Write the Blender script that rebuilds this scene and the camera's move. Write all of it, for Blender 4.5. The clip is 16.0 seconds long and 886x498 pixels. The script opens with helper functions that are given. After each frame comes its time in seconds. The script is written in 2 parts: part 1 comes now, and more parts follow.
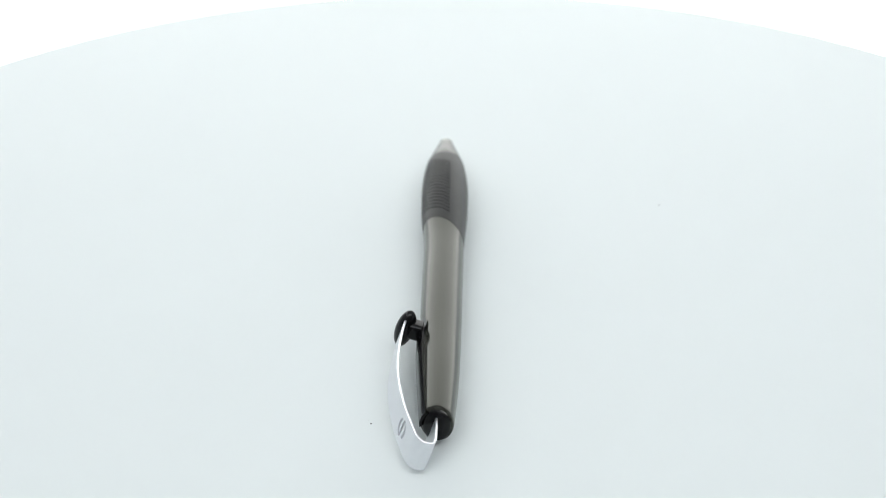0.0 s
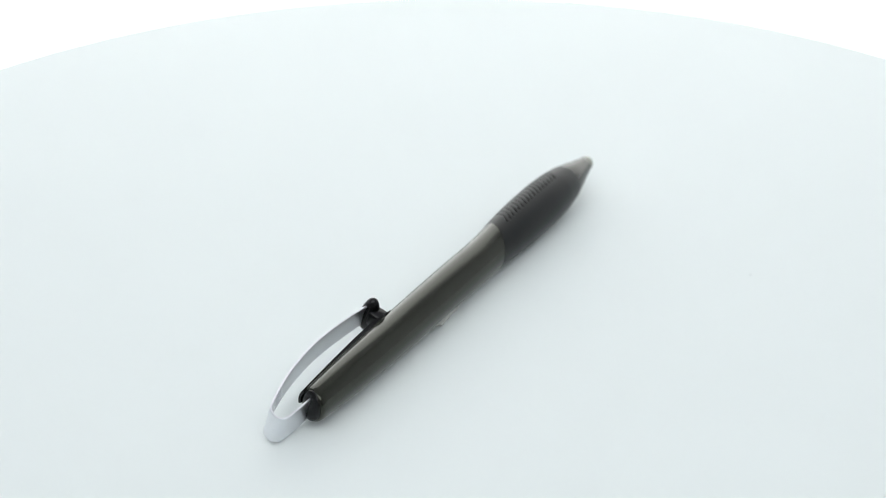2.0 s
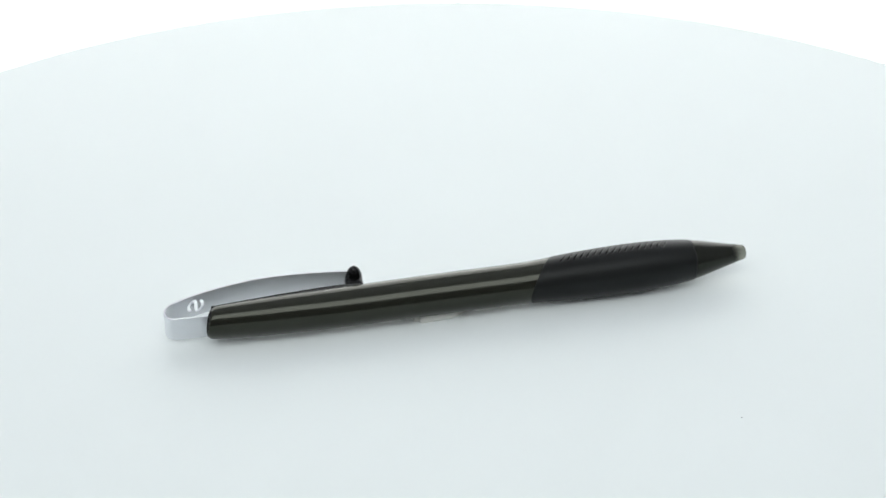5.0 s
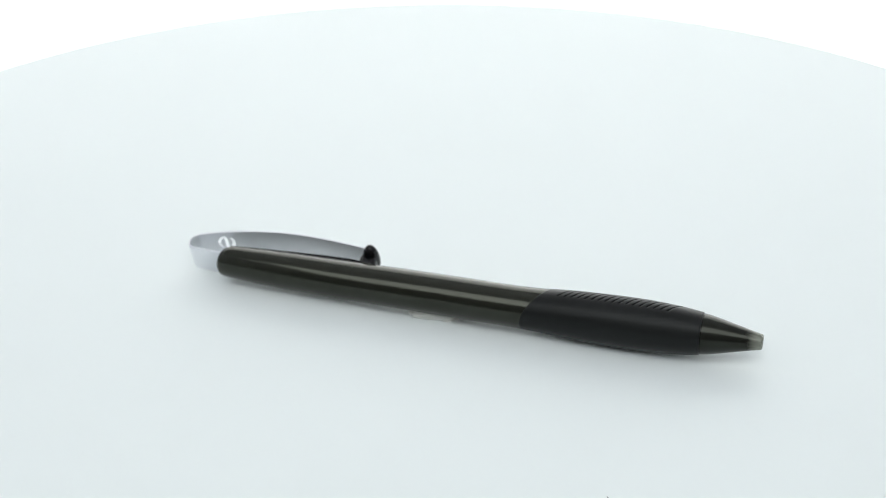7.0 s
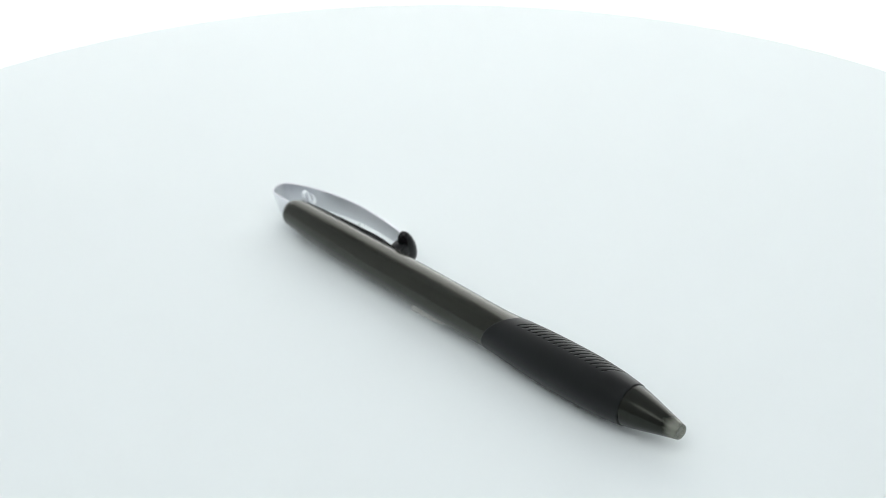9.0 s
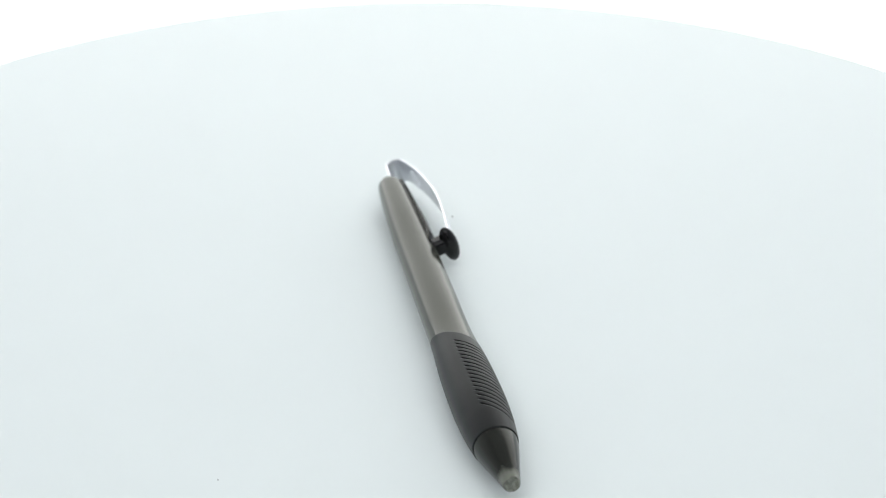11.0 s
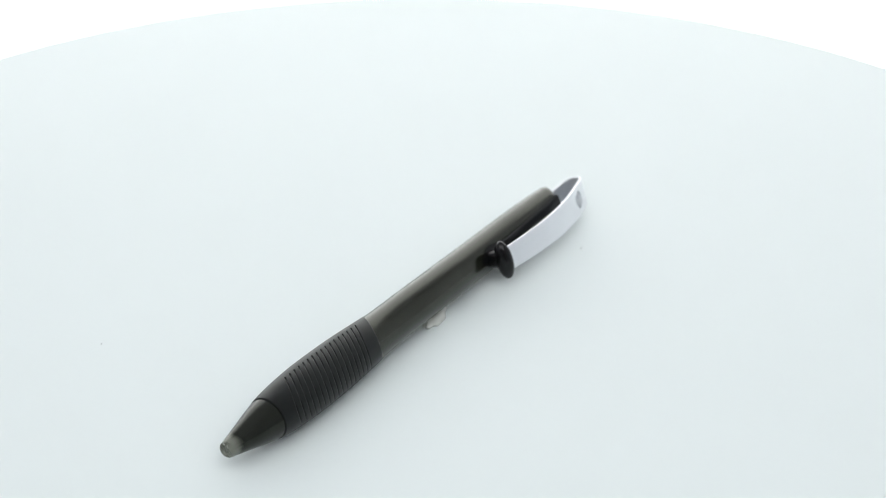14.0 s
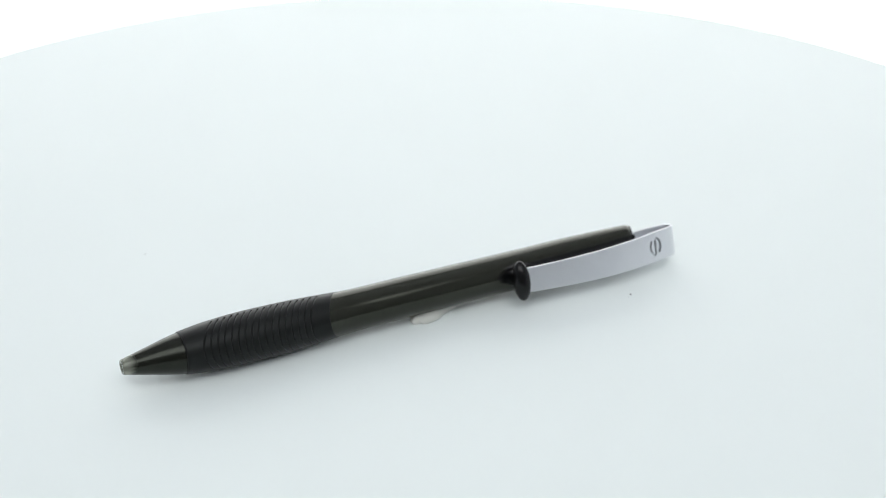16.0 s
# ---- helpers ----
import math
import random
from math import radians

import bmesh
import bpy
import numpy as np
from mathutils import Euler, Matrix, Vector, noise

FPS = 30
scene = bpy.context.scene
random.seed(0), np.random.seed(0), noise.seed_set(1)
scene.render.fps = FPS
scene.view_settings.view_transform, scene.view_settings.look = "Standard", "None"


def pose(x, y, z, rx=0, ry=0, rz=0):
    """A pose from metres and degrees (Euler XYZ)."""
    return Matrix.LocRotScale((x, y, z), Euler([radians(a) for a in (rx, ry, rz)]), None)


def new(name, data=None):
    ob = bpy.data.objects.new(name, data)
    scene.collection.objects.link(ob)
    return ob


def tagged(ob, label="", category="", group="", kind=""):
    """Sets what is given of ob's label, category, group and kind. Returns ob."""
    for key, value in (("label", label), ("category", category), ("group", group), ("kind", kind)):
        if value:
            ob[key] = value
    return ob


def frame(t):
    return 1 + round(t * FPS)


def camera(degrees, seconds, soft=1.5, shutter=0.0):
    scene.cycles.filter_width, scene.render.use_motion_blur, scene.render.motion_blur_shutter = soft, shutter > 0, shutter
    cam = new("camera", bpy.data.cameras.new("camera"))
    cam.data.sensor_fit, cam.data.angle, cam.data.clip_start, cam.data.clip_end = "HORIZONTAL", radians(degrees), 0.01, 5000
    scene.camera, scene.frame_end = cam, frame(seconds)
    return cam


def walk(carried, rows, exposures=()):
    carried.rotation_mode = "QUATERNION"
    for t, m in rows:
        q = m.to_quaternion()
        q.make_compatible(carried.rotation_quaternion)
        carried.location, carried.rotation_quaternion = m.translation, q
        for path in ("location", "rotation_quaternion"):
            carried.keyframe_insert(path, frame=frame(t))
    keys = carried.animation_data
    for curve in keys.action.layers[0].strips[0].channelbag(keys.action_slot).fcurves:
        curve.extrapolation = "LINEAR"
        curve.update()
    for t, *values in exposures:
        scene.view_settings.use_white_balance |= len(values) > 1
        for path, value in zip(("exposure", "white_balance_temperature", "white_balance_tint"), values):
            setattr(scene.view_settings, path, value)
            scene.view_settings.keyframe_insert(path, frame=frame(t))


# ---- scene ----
# Turntable axis is the world's z axis, the disc's top is z = 0.
RATE = -15.227                      # degrees a second
cam = camera(28.58, 16.0, soft=0.9)
EYE = pose(0, -0.35777, 0.22397, 90 - 29.954, 0, -0.222) @ pose(0, 0, 0, 0, 0, -0.221)
walk(cam, [(0.0, EYE), (16.0, EYE)])
cam.data.dof.use_dof = True
cam.data.dof.focus_distance = 0.385
cam.data.dof.aperture_fstop = 18.0

# ---- light ----
world = bpy.data.worlds.new("dim_room")
scene.world = world
world.use_nodes = True
world.node_tree.nodes["Background"].inputs["Color"].default_value = (0.80, 0.88, 1.0, 1)
world.node_tree.nodes["Background"].inputs["Strength"].default_value = 0.15


def area_lamp(name, m, sx, sy, watts, colour):
    data = bpy.data.lights.new(name, "AREA")
    data.shape, data.size, data.size_y, data.energy, data.color = "RECTANGLE", sx, sy, watts, colour
    ob = new(name, data)
    ob.matrix_basis = m
    return ob


area_lamp("tent_front_lamp", pose(0, -0.55, 0.80, 30, 0, 0), 1.3, 0.50, 5.6, (0.97, 1.0, 1.0))
scene.view_settings.exposure = 0.0

# ---- materials ----


def material(name, colour, rough, metal=0.0, grain=0.0, grain_size=0.001, bump=0.0, wear=0.0, wear_size=0.01,
             transmission=0.0, ior=1.5, emit=0.0, coat=0.0, spec=0.5, tint=(1, 1, 1), haze=0.0):
    """A surface with fine grain and larger stains in colour and gloss, sizes in metres."""
    m = bpy.data.materials.new(name)
    m.use_nodes = True
    nt = m.node_tree
    b = nt.nodes["Principled BSDF"]
    b.inputs["Base Color"].default_value = (*colour, 1)
    b.inputs["Roughness"].default_value = rough
    b.inputs["Metallic"].default_value = metal
    b.inputs["IOR"].default_value = ior
    b.inputs["Transmission Weight"].default_value = transmission
    b.inputs["Specular IOR Level"].default_value = spec
    b.inputs["Specular Tint"].default_value = (*tint, 1)
    b.inputs["Coat Weight"].default_value = coat
    b.inputs["Sheen Weight"].default_value = haze
    b.inputs["Sheen Roughness"].default_value = 0.4
    b.inputs["Sheen Tint"].default_value = (*tint, 1)
    if emit:
        b.inputs["Emission Color"].default_value = (*colour, 1)
        b.inputs["Emission Strength"].default_value = emit
    tc = nt.nodes.new("ShaderNodeTexCoord")

    def noise_at(size, detail):
        n = nt.nodes.new("ShaderNodeTexNoise")
        n.inputs["Scale"].default_value = 1.0 / size
        n.inputs["Detail"].default_value = detail
        nt.links.new(tc.outputs["Object"], n.inputs["Vector"])
        return n

    fine, broad = noise_at(grain_size, 3), noise_at(wear_size, 4)
    if wear or grain:
        mix = nt.nodes.new("ShaderNodeMath")
        mix.operation = "MULTIPLY_ADD"
        nt.links.new(broad.outputs["Fac"], mix.inputs[0])
        mix.inputs[1].default_value = wear
        add = nt.nodes.new("ShaderNodeMath")
        add.operation = "MULTIPLY_ADD"
        nt.links.new(fine.outputs["Fac"], add.inputs[0])
        add.inputs[1].default_value = grain
        add.inputs[2].default_value = 1.0 - 0.5 * (grain + wear)
        nt.links.new(add.outputs[0], mix.inputs[2])
        hue = nt.nodes.new("ShaderNodeHueSaturation")
        hue.inputs["Color"].default_value = (*colour, 1)
        nt.links.new(mix.outputs[0], hue.inputs["Value"])
        nt.links.new(hue.outputs["Color"], b.inputs["Base Color"])
        gloss = nt.nodes.new("ShaderNodeMath")
        gloss.operation = "MULTIPLY"
        nt.links.new(mix.outputs[0], gloss.inputs[0])
        gloss.inputs[1].default_value = rough
        nt.links.new(gloss.outputs[0], b.inputs["Roughness"])
    if bump:
        bm_node = nt.nodes.new("ShaderNodeBump")
        bm_node.inputs["Strength"].default_value = bump
        bm_node.inputs["Distance"].default_value = grain_size * 0.2
        nt.links.new(fine.outputs["Fac"], bm_node.inputs["Height"])
        nt.links.new(bm_node.outputs["Normal"], b.inputs["Normal"])
    return m


ACRYLIC = material("white_satin_acrylic", (0.788, 0.838, 0.832), 0.7, spec=0.03, grain=0.01, grain_size=0.0012, wear=0.02, wear_size=0.06, bump=0.03)
BASE_PLASTIC = material("white_base_plastic", (0.78, 0.79, 0.80), 0.5, grain=0.03, wear=0.05, bump=0.05)
# Emission stands in for the light on the backdrop; no lamp is behind it.
GLOW = material("emissive_white_cloth", (1.0, 1.0, 0.985), 0.9, emit=1.31, grain=0.01, grain_size=0.002)
# Tent cloth greyed to hold down the fill light it bounces onto the pen.
TENT = material("greyed_tent_cloth", (0.46, 0.473, 0.502), 0.9, grain=0.04, grain_size=0.002, wear=0.05, wear_size=0.1, bump=0.2)
# Shaded copy of the tent cloth: the dim camera side is put into its colour.
TENT_FRONT_DIM = material("dimmed_front_cloth", (0.21, 0.214, 0.22), 0.9, grain=0.06, grain_size=0.002, wear=0.06, wear_size=0.1, bump=0.2)
SMOKE = material("smoke_black_plastic", (0.005, 0.0055, 0.0030), 0.17, grain=0.10, grain_size=0.0006, wear=0.25, wear_size=0.012, bump=0.02, ior=1.5, spec=0.50, tint=(0.97, 1.0, 0.86), haze=0.13)
RUBBER = material("black_rubber", (0.005, 0.0053, 0.0056), 0.42, spec=0.22, tint=(0.95, 1.0, 0.98), haze=0.11, grain=0.18, grain_size=0.0003, wear=0.2, wear_size=0.008, bump=0.12)
GLOSS_BLACK = material("gloss_black_plastic", (0.004, 0.004, 0.0045), 0.20, spec=0.28, grain=0.05, wear=0.25, wear_size=0.004)
STEEL = material("satin_chrome", (0.76, 0.77, 0.80), 0.36, metal=1.0, grain=0.06, grain_size=0.0003, wear=0.08, wear_size=0.006, bump=0.03)


def smoke_nose():
    """Smoke plastic that is deep and opaque at the grip and thins out to clear, streaky plastic at the tip."""
    m = material("smoke_nose_plastic", (0.5, 0.5, 0.5), 0.22, ior=1.49, spec=0.38, tint=(0.96, 1.0, 0.88))
    nt = m.node_tree
    b = nt.nodes["Principled BSDF"]
    tc, sep = nt.nodes.new("ShaderNodeTexCoord"), nt.nodes.new("ShaderNodeSeparateXYZ")
    nt.links.new(tc.outputs["Object"], sep.inputs[0])
    stretch, streak = nt.nodes.new("ShaderNodeMapping"), nt.nodes.new("ShaderNodeTexNoise")
    stretch.inputs["Scale"].default_value = (700, 60, 700)
    nt.links.new(tc.outputs["Object"], stretch.inputs["Vector"])
    nt.links.new(stretch.outputs["Vector"], streak.inputs["Vector"])
    streak.inputs["Scale"].default_value = 1.0
    wobble = nt.nodes.new("ShaderNodeMath")
    wobble.operation = "MULTIPLY_ADD"
    nt.links.new(streak.outputs["Fac"], wobble.inputs[0])
    wobble.inputs[1].default_value = 0.0035
    nt.links.new(sep.outputs["Y"], wobble.inputs[2])
    ramp = nt.nodes.new("ShaderNodeMapRange")
    ramp.interpolation_type = "SMOOTHSTEP"
    ramp.inputs["From Min"].default_value, ramp.inputs["From Max"].default_value = 0.0764, 0.0812
    nt.links.new(wobble.outputs[0], ramp.inputs["Value"])
    mix = nt.nodes.new("ShaderNodeMix")
    mix.data_type = "RGBA"
    nt.links.new(ramp.outputs["Result"], mix.inputs["Factor"])
    mix.inputs[6].default_value, mix.inputs[7].default_value = (0.004, 0.0045, 0.003, 1), (0.56, 0.58, 0.49, 1)
    nt.links.new(mix.outputs[2], b.inputs["Base Color"])
    cloudy = nt.nodes.new("ShaderNodeMath")
    cloudy.operation = "MULTIPLY"
    nt.links.new(ramp.outputs["Result"], cloudy.inputs[0])
    cloudy.inputs[1].default_value = 0.85
    nt.links.new(cloudy.outputs[0], b.inputs["Transmission Weight"])
    return m


SMOKE_CLEAR = smoke_nose()
DARK_CORE = material("dark_inner_plastic", (0.004, 0.004, 0.003), 0.5, spec=0.15, grain=0.1, wear=0.2, wear_size=0.003)
PUTTY = material("clear_adhesive_gel", (0.95, 0.96, 0.90), 0.12, transmission=0.4, ior=1.36, grain=0.04, wear=0.06, wear_size=0.002)
DUST = material("grey_dust", (0.16, 0.16, 0.17), 0.8, grain=0.2, wear=0.2)

# ---- mesh helpers ----
MM = 0.001


def part(name, bm, mat, parent=None, label="", smooth=True):
    """Links a bmesh as one mesh object; bevel angles stay sharp."""
    me = bpy.data.meshes.new(name)
    bm.normal_update()
    bm.to_mesh(me)
    bm.free()
    me.materials.append(mat)
    ob = new(name, me)
    ob.parent = parent
    if label:
        ob["label"] = label
    if smooth:
        me.shade_smooth()
        me.set_sharp_from_angle(angle=radians(38))
    return ob


def lerp_table(table, x):
    """A smooth curve through (x, y) pairs."""
    if x <= table[0][0]:
        return table[0][1]
    for i in range(len(table) - 1):
        (x0, y0), (x1, y1) = table[i], table[i + 1]
        if x <= x1:
            xa, ya = table[i - 1] if i else (2 * x0 - x1, 2 * y0 - y1)
            xb, yb = table[i + 2] if i + 2 < len(table) else (2 * x1 - x0, 2 * y1 - y0)
            m0, m1 = (y1 - ya) / (x1 - xa), (yb - y0) / (xb - x0)
            h = x1 - x0
            u = (x - x0) / h
            return ((2 * u**3 - 3 * u**2 + 1) * y0 + (u**3 - 2 * u**2 + u) * h * m0
                    + (-2 * u**3 + 3 * u**2) * y1 + (u**3 - u**2) * h * m1)
    return table[-1][1]


def rings(rows, close_start=False, close_end=False):
    """A skin over rings of points, all of the same count."""
    bm = bmesh.new()
    made = [[bm.verts.new(p) for p in row] for row in rows]
    n = len(rows[0])
    for a, b in zip(made, made[1:]):
        for i in range(n):
            j = (i + 1) % n
            bm.faces.new((a[i], a[j], b[j], b[i]))
    if close_start:
        bm.faces.new(made[0][::-1])
    if close_end:
        bm.faces.new(made[-1])
    bmesh.ops.recalc_face_normals(bm, faces=bm.faces)
    return bm


def lathe_y(profile, n=96, closed=(False, False)):
    """Turns (y, r) in millimetres about the y axis."""
    rows = [[(r * MM * math.cos(2 * math.pi * i / n), y * MM, r * MM * math.sin(2 * math.pi * i / n)) for i in range(n)] for y, r in profile]
    return rings(rows, *closed)


def lathe_z(profile, n=128, closed=(True, True), centre=(0, 0)):
    """Turns (z, r) in metres about the z axis."""
    rows = [[(centre[0] + r * math.cos(2 * math.pi * i / n), centre[1] + r * math.sin(2 * math.pi * i / n), z) for i in range(n)] for z, r in profile]
    return rings(rows, *closed)


def bevelled_box(sx, sy, sz, bevel, centre=(0, 0, 0), segments=3):
    bm = bmesh.new()
    bmesh.ops.create_cube(bm, size=1.0)
    bmesh.ops.scale(bm, vec=(sx, sy, sz), verts=bm.verts)
    if bevel:
        bmesh.ops.bevel(bm, geom=bm.edges[:], offset=bevel, segments=segments, affect="EDGES", profile=0.5)
    bmesh.ops.translate(bm, vec=centre, verts=bm.verts)
    return bm


# ---- the tent round the turntable ----
FLOOR_Z = -0.062


def backdrop():
    """A self-glowing sheet that lies behind the turntable and sweeps up."""
    line = [(0.0, FLOOR_Z), (0.55, FLOOR_Z)]
    for k in range(1, 13):
        a = radians(90 * k / 12)
        line.append((0.55 + 0.18 * math.sin(a), FLOOR_Z + 0.18 * (1 - math.cos(a))))
    line.append((0.73, 0.80))
    bm = bmesh.new()
    back = [(y + 0.004, z - 0.004) for y, z in line]
    grid = [[bm.verts.new((x, y, z)) for y, z in row] for row in (line, back) for x in (-0.80, 0.80)]
    fl, fr, bl, br = grid
    for i in range(len(line) - 1):
        bm.faces.new((fl[i], fl[i + 1], fr[i + 1], fr[i]))
        bm.faces.new((bl[i], br[i], br[i + 1], bl[i + 1]))
        bm.faces.new((fl[i], bl[i], bl[i + 1], fl[i + 1]))
        bm.faces.new((fr[i], fr[i + 1], br[i + 1], br[i]))
    bm.faces.new((fl[0], fr[0], br[0], bl[0]))
    bm.faces.new((fl[-1], bl[-1], br[-1], fr[-1]))
    bmesh.ops.recalc_face_normals(bm, faces=bm.faces)
    return tagged(part("backdrop", bm, GLOW), "white cloth sweep behind the turntable, its brightness emitted", "backdrop", kind="structure")


backdrop()
# Floor, walls and ceiling are unseen, added to enclose and limit the light.
tagged(part("floor", bevelled_box(1.64, 1.66, 0.02, 0, (0, -0.08, FLOOR_Z - 0.015)), TENT, smooth=False), "unseen greyed cloth floor under the turntable", "floor", kind="structure")
tagged(part("wall_west", bevelled_box(0.01, 1.66, 1.03, 0, (-0.812, -0.08, 0.445)), TENT, smooth=False), "plain unseen side wall of greyed cloth", "wall", kind="structure")
tagged(part("wall_east", bevelled_box(0.01, 1.66, 1.03, 0, (0.812, -0.08, 0.445)), TENT, smooth=False), "plain unseen side wall of greyed cloth", "wall", kind="structure")
# Unseen front wall, coloured dark so the pen's near side reflects little light.
tagged(part("wall_south", bevelled_box(1.61, 0.01, 1.03, 0, (0, -0.90, 0.445)), TENT_FRONT_DIM, smooth=False), "plain unseen cloth wall facing the turntable, darkened to dim reflections", "wall", kind="structure")
tagged(part("wall_north", bevelled_box(1.61, 0.01, 0.155, 0, (0, 0.738, 0.883)), TENT, smooth=False), "plain unseen wall of greyed cloth above the bright sweep", "wall", kind="structure")
tagged(part("ceiling", bevelled_box(1.64, 1.68, 0.01, 0, (0, -0.08, 0.967)), TENT, smooth=False), "plain unseen ceiling of greyed cloth", "ceiling", kind="structure")

# ---- the turntable ----
DISC_R, DISC_C = 0.2055, (0.0045, 0.0026)


def turntable():
    root = new("turntable")
    top = [(0.0 - 0.005, DISC_R - 0.0012), (-0.0047, DISC_R - 0.0003), (-0.0042, DISC_R), (-0.0008, DISC_R), (-0.0003, DISC_R - 0.0002), (0.0, DISC_R - 0.0008)]
    part("disc", lathe_z(top, 256, centre=DISC_C), ACRYLIC, root, "white satin acrylic disc")
    part("hub", lathe_z([(-0.022, 0.045), (-0.0215, 0.046), (-0.0065, 0.046), (-0.0055, 0.045)], 96), BASE_PLASTIC, root)
    return tagged(root, "round white acrylic turntable disc, clean and slowly turning", "turntable")


def plinth():
    prof = [(FLOOR_Z - 0.004, 0.098), (FLOOR_Z + 0.001, 0.10), (FLOOR_Z + 0.030, 0.10), (FLOOR_Z + 0.036, 0.097), (FLOOR_Z + 0.040, 0.09)]
    return tagged(part("plinth", lathe_z(prof, 96), BASE_PLASTIC), "white plastic motor base under the turntable disc", "plinth")


table = turntable()
plinth()

# ---- the pen: y runs from the clip's end to the tip, the clip is on its -x side, millimetres ----
BODY = [(-56.2, 3.35), (-54.3, 3.62), (-53, 3.72), (-48, 4.05), (-42, 4.32), (-35, 4.54), (-24, 4.75), (-12, 4.88), (0, 4.96), (12, 5.00), (20, 5.03),
        (25, 5.18), (31, 5.55), (37, 5.85), (44, 6.02), (51, 6.02), (57.5, 5.70), (61, 5.36), (64.2, 4.96)]


SHIFT = [(-57, -1.0), (-52, -0.85), (-45, -0.68), (-35, -0.52), (-25, -0.42), (-10, -0.34), (5, -0.18), (16, -0.03), (22, 0.0), (30, 0.0)]
RISE = [(-57, 0.30), (-52, 0.22), (-45, 0.13), (-35, 0.05), (-25, 0.0), (0, 0.0)]


def shift_x(y):
    """How far the barrel leans to the clip's side."""
    return lerp_table(SHIFT, y)


def oval(y):
    """How much deeper than wide the barrel is."""
    return lerp_table([(-57, 1.14), (-45, 1.08), (-35, 1.05), (-20, 1.0), (0, 1.0)], y)


def cut_y(x):
    """The barrel's end is cut aslant, facing the clip."""
    return -55.0 - 0.35 * x


def joint_y(a):
    return 25.8 - 3.8 * math.cos(a)


def groove(a, y):
    """Depth in millimetres of the finger grooves at angle a."""
    d = math.degrees(a) % 360
    ends = min(max((d - 94.5) / 2.0, 0), 1) * min(max((272 - d) / 2.0, 0), 1)
    if not ends:
        return 0.0
    v = y - 4.6 * math.sin(a - math.pi / 2)
    k = round((v - 29.7) / 1.62)
    if k < 0 or k > 16:
        return 0.0
    off = (v - 29.7 - 1.62 * k) / 0.15
    return (0.20 + 0.40 * math.exp(-((d - 99) / 7) ** 2)) * ends * math.exp(-off * off)


def barrel_mesh(n=96):
    rows = []
    ys = [-54.0, -53.97, -53.88, -53.72, -53.5, -53.2, -52.8] + [-52.2 + 1.2 * k for k in range(60)] + [19.55, 19.6, 19.9, 21.0]
    for y in ys:
        r = lerp_table(BODY, y)
        if y < -52.8:
            r -= 0.55 * (1 - math.sqrt(max(0, 1 - ((-52.8 - y) / 1.2) ** 2)))
        rows.append([])
        for i in range(n):
            a = 2 * math.pi * i / n
            yy = y if y < 8 else 8 + (y - 8) * (joint_y(a) + 1.0 - 8) / 12.0
            rr = r if y < 8 else lerp_table(BODY, yy) - 0.03 * min((y - 8) / 12, 1)
            if y < -44:
                yy += (cut_y(rr * math.cos(a) + shift_x(y)) + 54.0) * ((-44 - y) / 10) ** 2
            if y > 19.58:
                rr -= 0.4
            rows[-1].append(((rr * math.cos(a) + shift_x(yy)) * MM, yy * MM, (oval(yy) * rr * math.sin(a) + lerp_table(RISE, yy)) * MM))
        if y >= 20:
            break
    return rings(rows, close_start=True, close_end=True)


def grip_mesh(n=168, m=430):
    rows = []
    for j in range(-3, m + 4):
        v = min(max(j / m, 0), 1)
        drop = 0.0
        if j < 0:
            drop = (-j / 3) ** 2 * 0.22
        elif j > m:
            drop = ((j - m) / 3) ** 2 * 0.4
        row = []
        for i in range(n):
            a = 2 * math.pi * i / n
            y0 = joint_y(a)
            y = y0 + (64.0 - y0) * v
            r = lerp_table(BODY, y) + 0.05 - drop - groove(a, y)
            if j < 0:
                y += 0.08 * j
            if j > m:
                y += 0.08 * (j - m)
            row.append((r * MM * math.cos(a), y * MM, r * MM * math.sin(a)))
        rows.append(row)
    return rings(rows, close_start=True, close_end=True)


NOSE = [(64.4, 4.80), (65.5, 4.66), (68.6, 4.00), (71, 3.42), (74.2, 2.66), (76.1, 2.22), (77.6, 1.88), (78.05, 1.77)]


def lift_tip(bm):
    """The nose rises a little towards its point."""
    for v in bm.verts:
        v.co.z += 0.012 * max(v.co.y - 0.0645, 0)
    return bm


def nose_mesh():
    rows = NOSE + [(78.2, 1.62), (78.2, 1.18), (78.1, 1.08), (77.95, 1.0), (77.95, 0.3)]
    return lift_tip(lathe_y(rows, 96, (False, True)))


def clip_line():
    """The clip's ribbon seen from above its edge: from the knob, out and back round the end into the barrel."""
    pts = [(-8.6, -18.8), (-9.35, -22), (-10.05, -29), (-10.4, -35), (-10.4, -40), (-10.0, -45), (-9.3, -50), (-8.35, -54.7), (-7.3, -58.6), (-6.4, -61.5),
           (-5.6, -63.6), (-4.5, -64.7), (-3.2, -65.0), (-2.0, -64.5), (-1.4, -63.0), (-1.2, -58.5), (-1.15, -53.0)]
    out = []
    for i in range(len(pts) - 1):
        p0, p1, p2, p3 = (Vector(pts[min(max(i + k, 0), len(pts) - 1)]) for k in (-1, 0, 1, 2))
        for k in range(24):
            u = k / 24
            out.append(0.5 * ((2 * p1) + (p2 - p0) * u + (2 * p0 - 5 * p1 + 4 * p2 - p3) * u * u + (3 * p1 - p0 - 3 * p2 + p3) * u**3))
    out.append(Vector(pts[-1]))
    return out


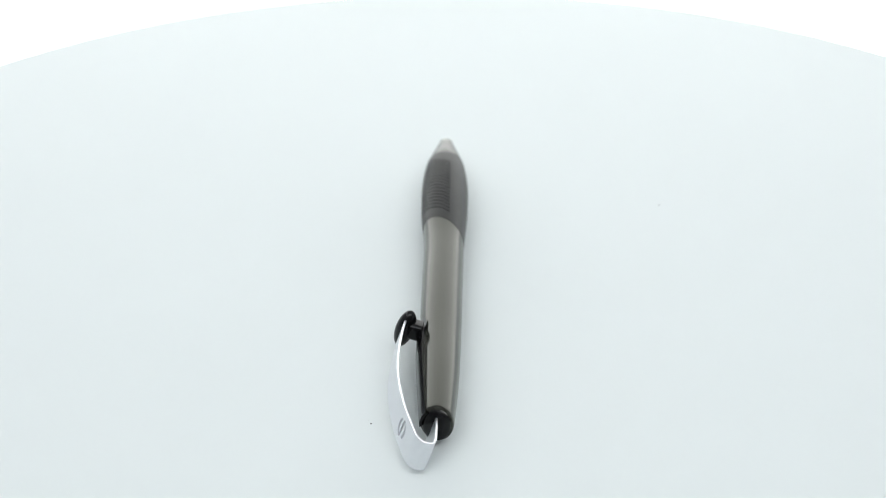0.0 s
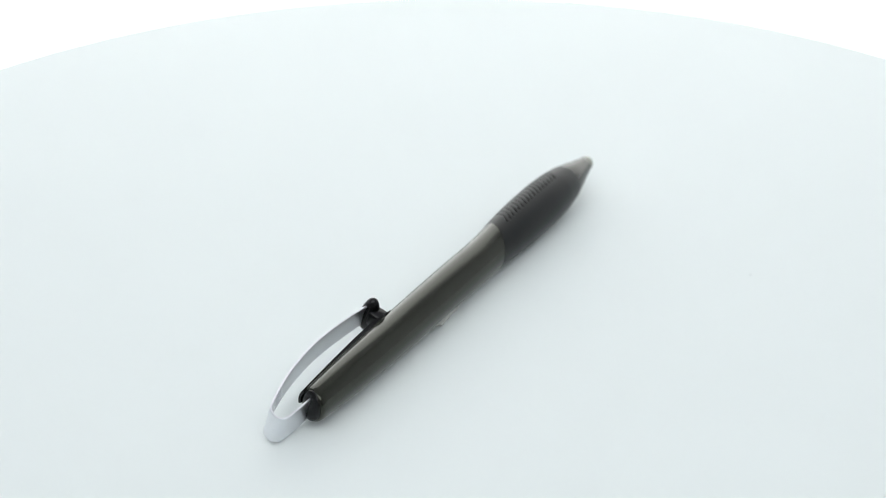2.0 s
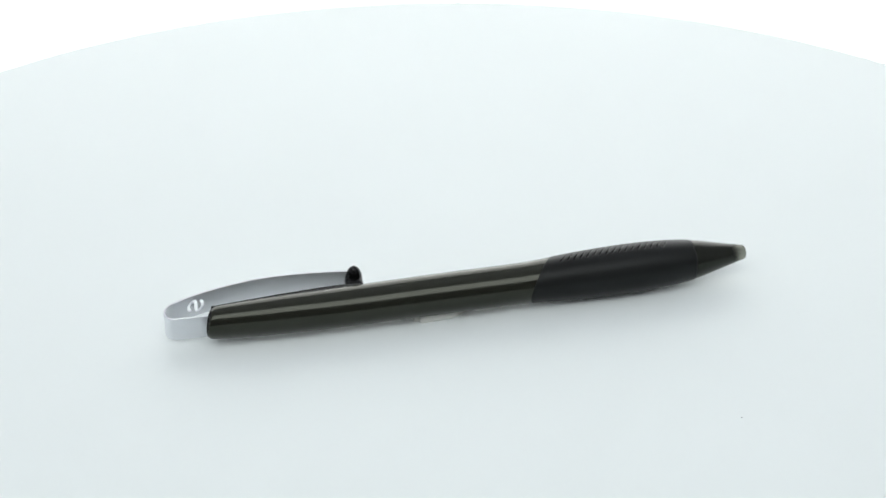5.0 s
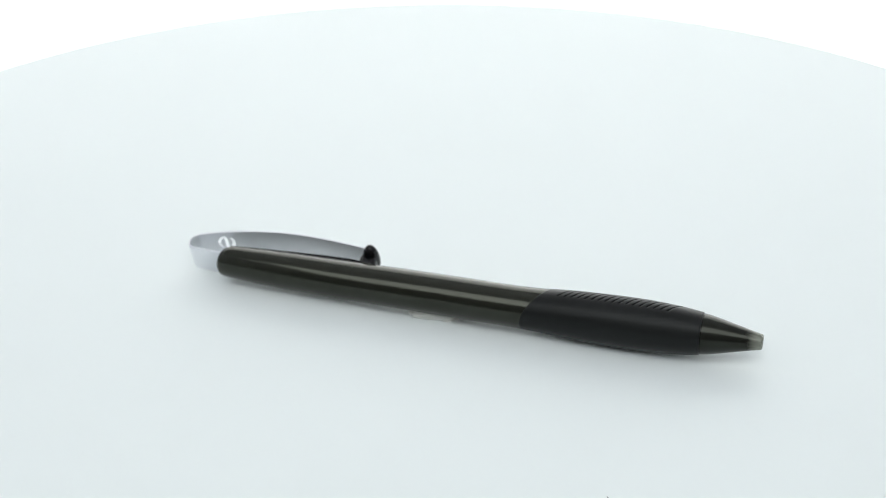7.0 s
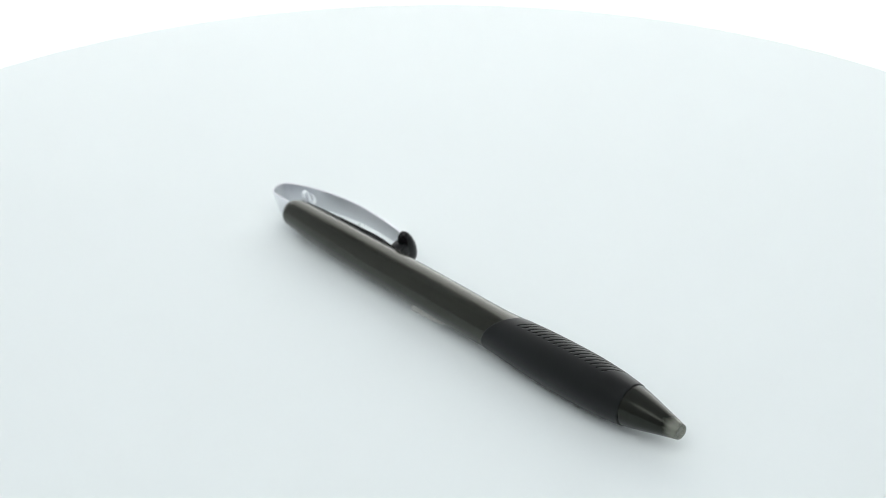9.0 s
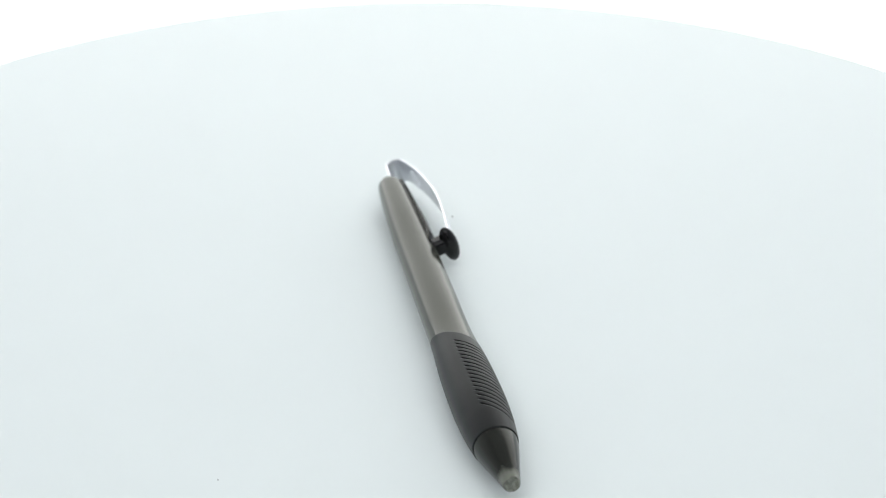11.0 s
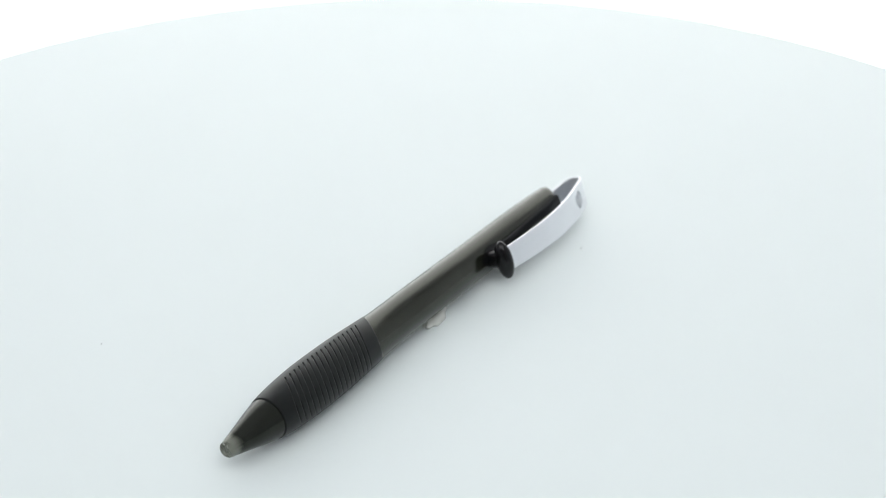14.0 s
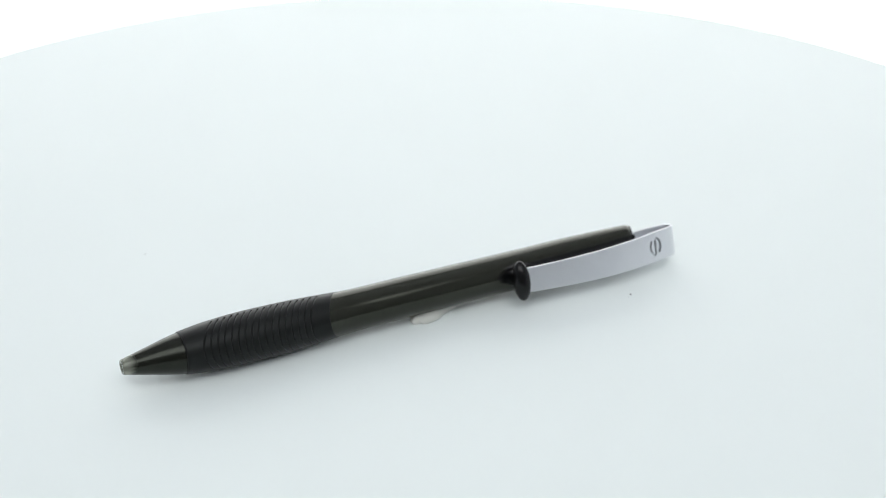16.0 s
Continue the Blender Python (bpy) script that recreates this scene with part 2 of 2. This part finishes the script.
def mark_line():
    """The cut-out mark: two hooks of one wave inside a circle."""
    line = [(1.8 * math.cos(radians(a)), 1.98 * math.sin(radians(a))) for a in range(138, 251, 7)]
    line += [(-0.36, -1.96), (-0.09, -1.63), (0.0, -1.1), (0.0, 0.0), (0.0, 1.1), (0.09, 1.63), (0.36, 1.96)]
    line += [(1.8 * math.cos(radians(a)), 1.98 * math.sin(radians(a))) for a in range(70, -43, -7)]
    return line


def clip_mesh():
    line = clip_line()
    run = [0.0]
    for a, b in zip(line, line[1:]):
        run.append(run[-1] + (b - a).length)
    total = run[-1]
    s_mark = next(s for s, p in zip(run, line) if p.y < -57.3)

    def at(s):
        for i in range(len(run) - 1):
            if s <= run[i + 1]:
                u = (s - run[i]) / (run[i + 1] - run[i])
                return line[i].lerp(line[i + 1], u)
        return line[-1]

    stops, s = [], 0.0
    while s < total:
        stops.append(s)
        s += 0.1 if abs(s - s_mark) < 2.8 else 0.45
    stops.append(total)
    tall = [(0, 6.0), (12, 6.6), (23, 7.1), (34, 7.4), (42, 7.5), (total - 12, 7.4), (total - 6, 7.6), (total, 7.0)]
    middle = [(0, -0.85), (12, -1.1), (23, -1.22), (34, -1.15), (42, -1.0), (total - 12, -1.15), (total - 6, -1.3), (total, -1.25)]
    mark = mark_line()

    def in_mark(u, v):
        if abs(u) > 2.8 or abs(v) > 2.9:
            return False
        best = 9.0
        for (x0, y0), (x1, y1) in zip(mark, mark[1:]):
            dx, dy = x1 - x0, y1 - y0
            k = min(max(((u - x0) * dx + (v - y0) * dy) / (dx * dx + dy * dy), 0), 1)
            best = min(best, (u - x0 - k * dx) ** 2 + (v - y0 - k * dy) ** 2)
        return best < 0.40**2

    nz, thick = 84, 0.54
    bm = bmesh.new()
    sides = ([], [])
    for s in stops:
        p = at(s)
        d = (at(min(s + 0.15, total)) - at(max(s - 0.15, 0))).normalized()
        normal = Vector((d.y, -d.x))            # away from the middle of the loop
        h = lerp_table(tall, s)
        for side, off in ((0, thick / 2), (1, -thick / 2)):
            sides[side].append([])
            for k in range(nz + 1):
                near = min(min(k, nz - k) * h / nz / 0.24, 1.0)         # the rims are rounded off
                q = p + normal * off * (0.45 + 0.55 * math.sqrt(1 - (1 - near) ** 2))
                z = h * (k / nz - 0.5)
                sides[side][-1].append(bm.verts.new(((q.x - 0.35 - 0.014 * z) * MM, q.y * MM, (z + lerp_table(middle, s)) * MM)))
    keep = {}
    for i in range(len(stops) - 1):
        sm = (stops[i] + stops[i + 1]) / 2
        h = lerp_table(tall, sm)
        for k in range(nz):
            keep[i, k] = not in_mark(sm - s_mark, h * ((k + 0.5) / nz - 0.5))
    edge_faces = []
    for (i, k), kept in keep.items():
        if not kept:
            continue
        for g, turn in ((sides[0], 1), (sides[1], -1)):
            f = bm.faces.new((g[i][k], g[i + 1][k], g[i + 1][k + 1], g[i][k + 1])[::turn])
            f.smooth = True
        o, n = sides
        for di, dk, a, b in ((-1, 0, (i, k), (i, k + 1)), (1, 0, (i + 1, k + 1), (i + 1, k)), (0, -1, (i + 1, k), (i, k)), (0, 1, (i, k + 1), (i + 1, k + 1))):
            if not keep.get((i + di, k + dk), False):
                f = bm.faces.new((o[a[0]][a[1]], o[b[0]][b[1]], n[b[0]][b[1]], n[a[0]][a[1]]))
                f.smooth = False
                edge_faces.append(f)
    loose = [v for v in bm.verts if not v.link_faces]
    bmesh.ops.delete(bm, geom=loose, context="VERTS")
    bmesh.ops.recalc_face_normals(bm, faces=bm.faces)
    return bm


def channel_mesh():
    """The black strip in the barrel's side under the clip, pointed towards the tip."""
    bm = bmesh.new()
    ys = [-54.2 + 0.8 * k for k in range(43)] + [-20 + 0.4 * k for k in range(15)]
    half = [(-55, 1.5), (-24, 1.5), (-21.5, 2.0), (-19.5, 2.25), (-18, 2.0), (-16.5, 1.2), (-15.2, 0.55), (-14.4, 0.1)]
    height = [(-54, 0.12), (-45, 0.35), (-32, 0.75), (-24, 0.8), (-20.5, 0.45), (-17, 0.16), (-14.4, 0.03)]
    tops, lows, m = [], [], 8
    for y in ys:
        r, w = lerp_table(BODY, y), max(lerp_table(half, y), 0.08)
        rise = lerp_table(height, y)
        angles = [math.pi - 1.25 * w / r + (2.45 * w / r) * k / m for k in range(m + 1)]
        tops.append([bm.verts.new((((r + rise) * math.cos(a) + shift_x(y)) * MM, y * MM, (oval(y) * (r + rise) * math.sin(a) + lerp_table(RISE, y)) * MM)) for a in angles])
        lows.append([bm.verts.new((((r - 0.5) * math.cos(a) + shift_x(y)) * MM, y * MM, (oval(y) * (r - 0.5) * math.sin(a) + lerp_table(RISE, y)) * MM)) for a in angles])
    for i in range(len(ys) - 1):
        for k in range(m):
            bm.faces.new((tops[i][k], tops[i + 1][k], tops[i + 1][k + 1], tops[i][k + 1]))
        for k in (0, m):
            bm.faces.new((tops[i][k], lows[i][k], lows[i + 1][k], tops[i + 1][k]))
    for i in (0, len(ys) - 1):
        for k in range(m):
            bm.faces.new((tops[i][k], tops[i][k + 1], lows[i][k + 1], lows[i][k]))
    bmesh.ops.recalc_face_normals(bm, faces=bm.faces)
    return bm


def ellipsoid(c, r, n=40):
    bm = bmesh.new()
    bmesh.ops.create_uvsphere(bm, u_segments=n, v_segments=n // 2, radius=1.0)
    bmesh.ops.scale(bm, vec=[v * MM for v in r], verts=bm.verts)
    bmesh.ops.translate(bm, vec=[v * MM for v in c], verts=bm.verts)
    return bm


def pen():
    root = new("pen")
    part("barrel", barrel_mesh(), SMOKE, root, "smoky black glossy plastic barrel")
    part("grip", grip_mesh(), RUBBER, root, "matt black rubber grip with finger grooves")
    nose = part("nose_cone", nose_mesh(), SMOKE_CLEAR, root, "clear smoke-grey plastic nose cone")
    core = [(64.5, 4.45), (66, 4.25), (68.6, 3.66), (71, 2.98), (73.2, 2.05), (74.8, 1.30), (75.8, 0.82), (76.6, 0.5), (76.8, 0.25)]
    part("refill_tip", lift_tip(lathe_y(core, 64, (True, True))), DARK_CORE, nose, "dark pointed refill holder")
    part("joint_ring", lathe_y([(63.7, 4.3), (63.9, 4.72), (64.3, 4.72), (64.5, 4.3)], 96, (True, True)), GLOSS_BLACK, root)
    part("clip_channel", channel_mesh(), GLOSS_BLACK, root, "gloss black strip under the clip")
    clip = part("clip", clip_mesh(), STEEL, root, "satin chrome ribbon clip with a cut-out mark", smooth=False)
    part("knob", ellipsoid((-8.75, -19.1, -0.9), (2.2, 2.15, 4.95)), GLOSS_BLACK, clip, "gloss black oval clip knob")
    part("clip_foot", bevelled_box(4.8 * MM, 4.2 * MM, 4.2 * MM, 1.2 * MM, (-6.3 * MM, -19.3 * MM, -0.4 * MM), 5), GLOSS_BLACK, clip)
    cap = [(-54.75, 0.6), (-54.72, 1.6), (-54.6, 2.5), (-54.4, 3.05), (-54.1, 3.25), (-53.5, 3.25)]
    cap_bm = lathe_y(cap, 64, (True, True))
    bmesh.ops.scale(cap_bm, vec=(0.92, 1, 1.18), verts=cap_bm.verts)
    bmesh.ops.translate(cap_bm, vec=(shift_x(-55) * MM, 0, lerp_table(RISE, -55) * MM), verts=cap_bm.verts)
    for v in cap_bm.verts:
        v.co.y += (cut_y(v.co.x / MM) + 54.0) * MM
    part("end_cap", cap_bm, GLOSS_BLACK, root, "gloss black end cap")
    return tagged(root, "smoky black retractable ballpoint pen with a satin chrome clip", "pen")


ballpoint = pen()
PEN_POSE = pose(0.00135, 0, 0.00585, 0.56, 19, -0.45)


def adhesive_blob():
    """A squeezed drop of clear gel that holds the pen on the disc."""
    rows, n = [], 48
    for z, k in ((0.0, 0.93), (0.25, 1.0), (0.8, 1.0), (1.3, 0.93), (1.8, 0.80), (2.2, 0.6)):
        row = []
        for i in range(n):
            a = 2 * math.pi * i / n
            w = 1 + 0.09 * math.sin(3 * a + 0.6) + 0.07 * math.sin(5 * a) + 0.04 * math.sin(11 * a + z)
            row.append((3.2 * k * w * math.cos(a) * MM, 7.4 * k * w * math.sin(a) * MM, z * MM))
        rows.append(row)
    return tagged(part("adhesive_blob", rings(rows, True, True), PUTTY), "pale clear blob of adhesive gel under the pen", "adhesive blob")


blob = adhesive_blob()
BLOB_POSE = pose(0.0005, 0.0009, 0.0, 0, 0, 17)


def dust_speck(size):
    bm = bmesh.new()
    bmesh.ops.create_icosphere(bm, subdivisions=2, radius=size)
    for v in bm.verts:
        v.co *= 1 + 0.35 * noise.noise(v.co * 2.0 / size)
        v.co.z *= 0.6
    low = min(v.co.z for v in bm.verts)
    bmesh.ops.translate(bm, vec=(0, 0, -low), verts=bm.verts)
    return tagged(part("dust_speck", bm, DUST), "tiny dark dust speck on the white disc", "dust", group="dust specks on the disc")


specks = [(dust_speck(0.00021), pose(-0.0145, -0.0460, 0)), (dust_speck(0.00016), pose(0.0595, 0.0540, 0, 0, 0, 70)), (dust_speck(0.00008), pose(-0.0152, -0.0449, 0, 0, 0, 140))]


def motions():
    drift = [(0, -0.3), (1.5, 0.2), (3.5, 0.35), (5, 0.3), (7, 0.1), (9, -0.3), (10.5, 0.0), (12, 0.35), (14, 0.35), (16, 0.35)]
    turn = [(0.5 * k, pose(0, 0, 0, 0, 0, 0.017 + RATE * 0.5 * k + lerp_table(drift, 0.5 * k))) for k in range(33)]
    walk(table, turn)
    for thing, rest in [(ballpoint, PEN_POSE), (blob, BLOB_POSE)] + specks:
        walk(thing, [(t, m @ rest) for t, m in turn])


motions()
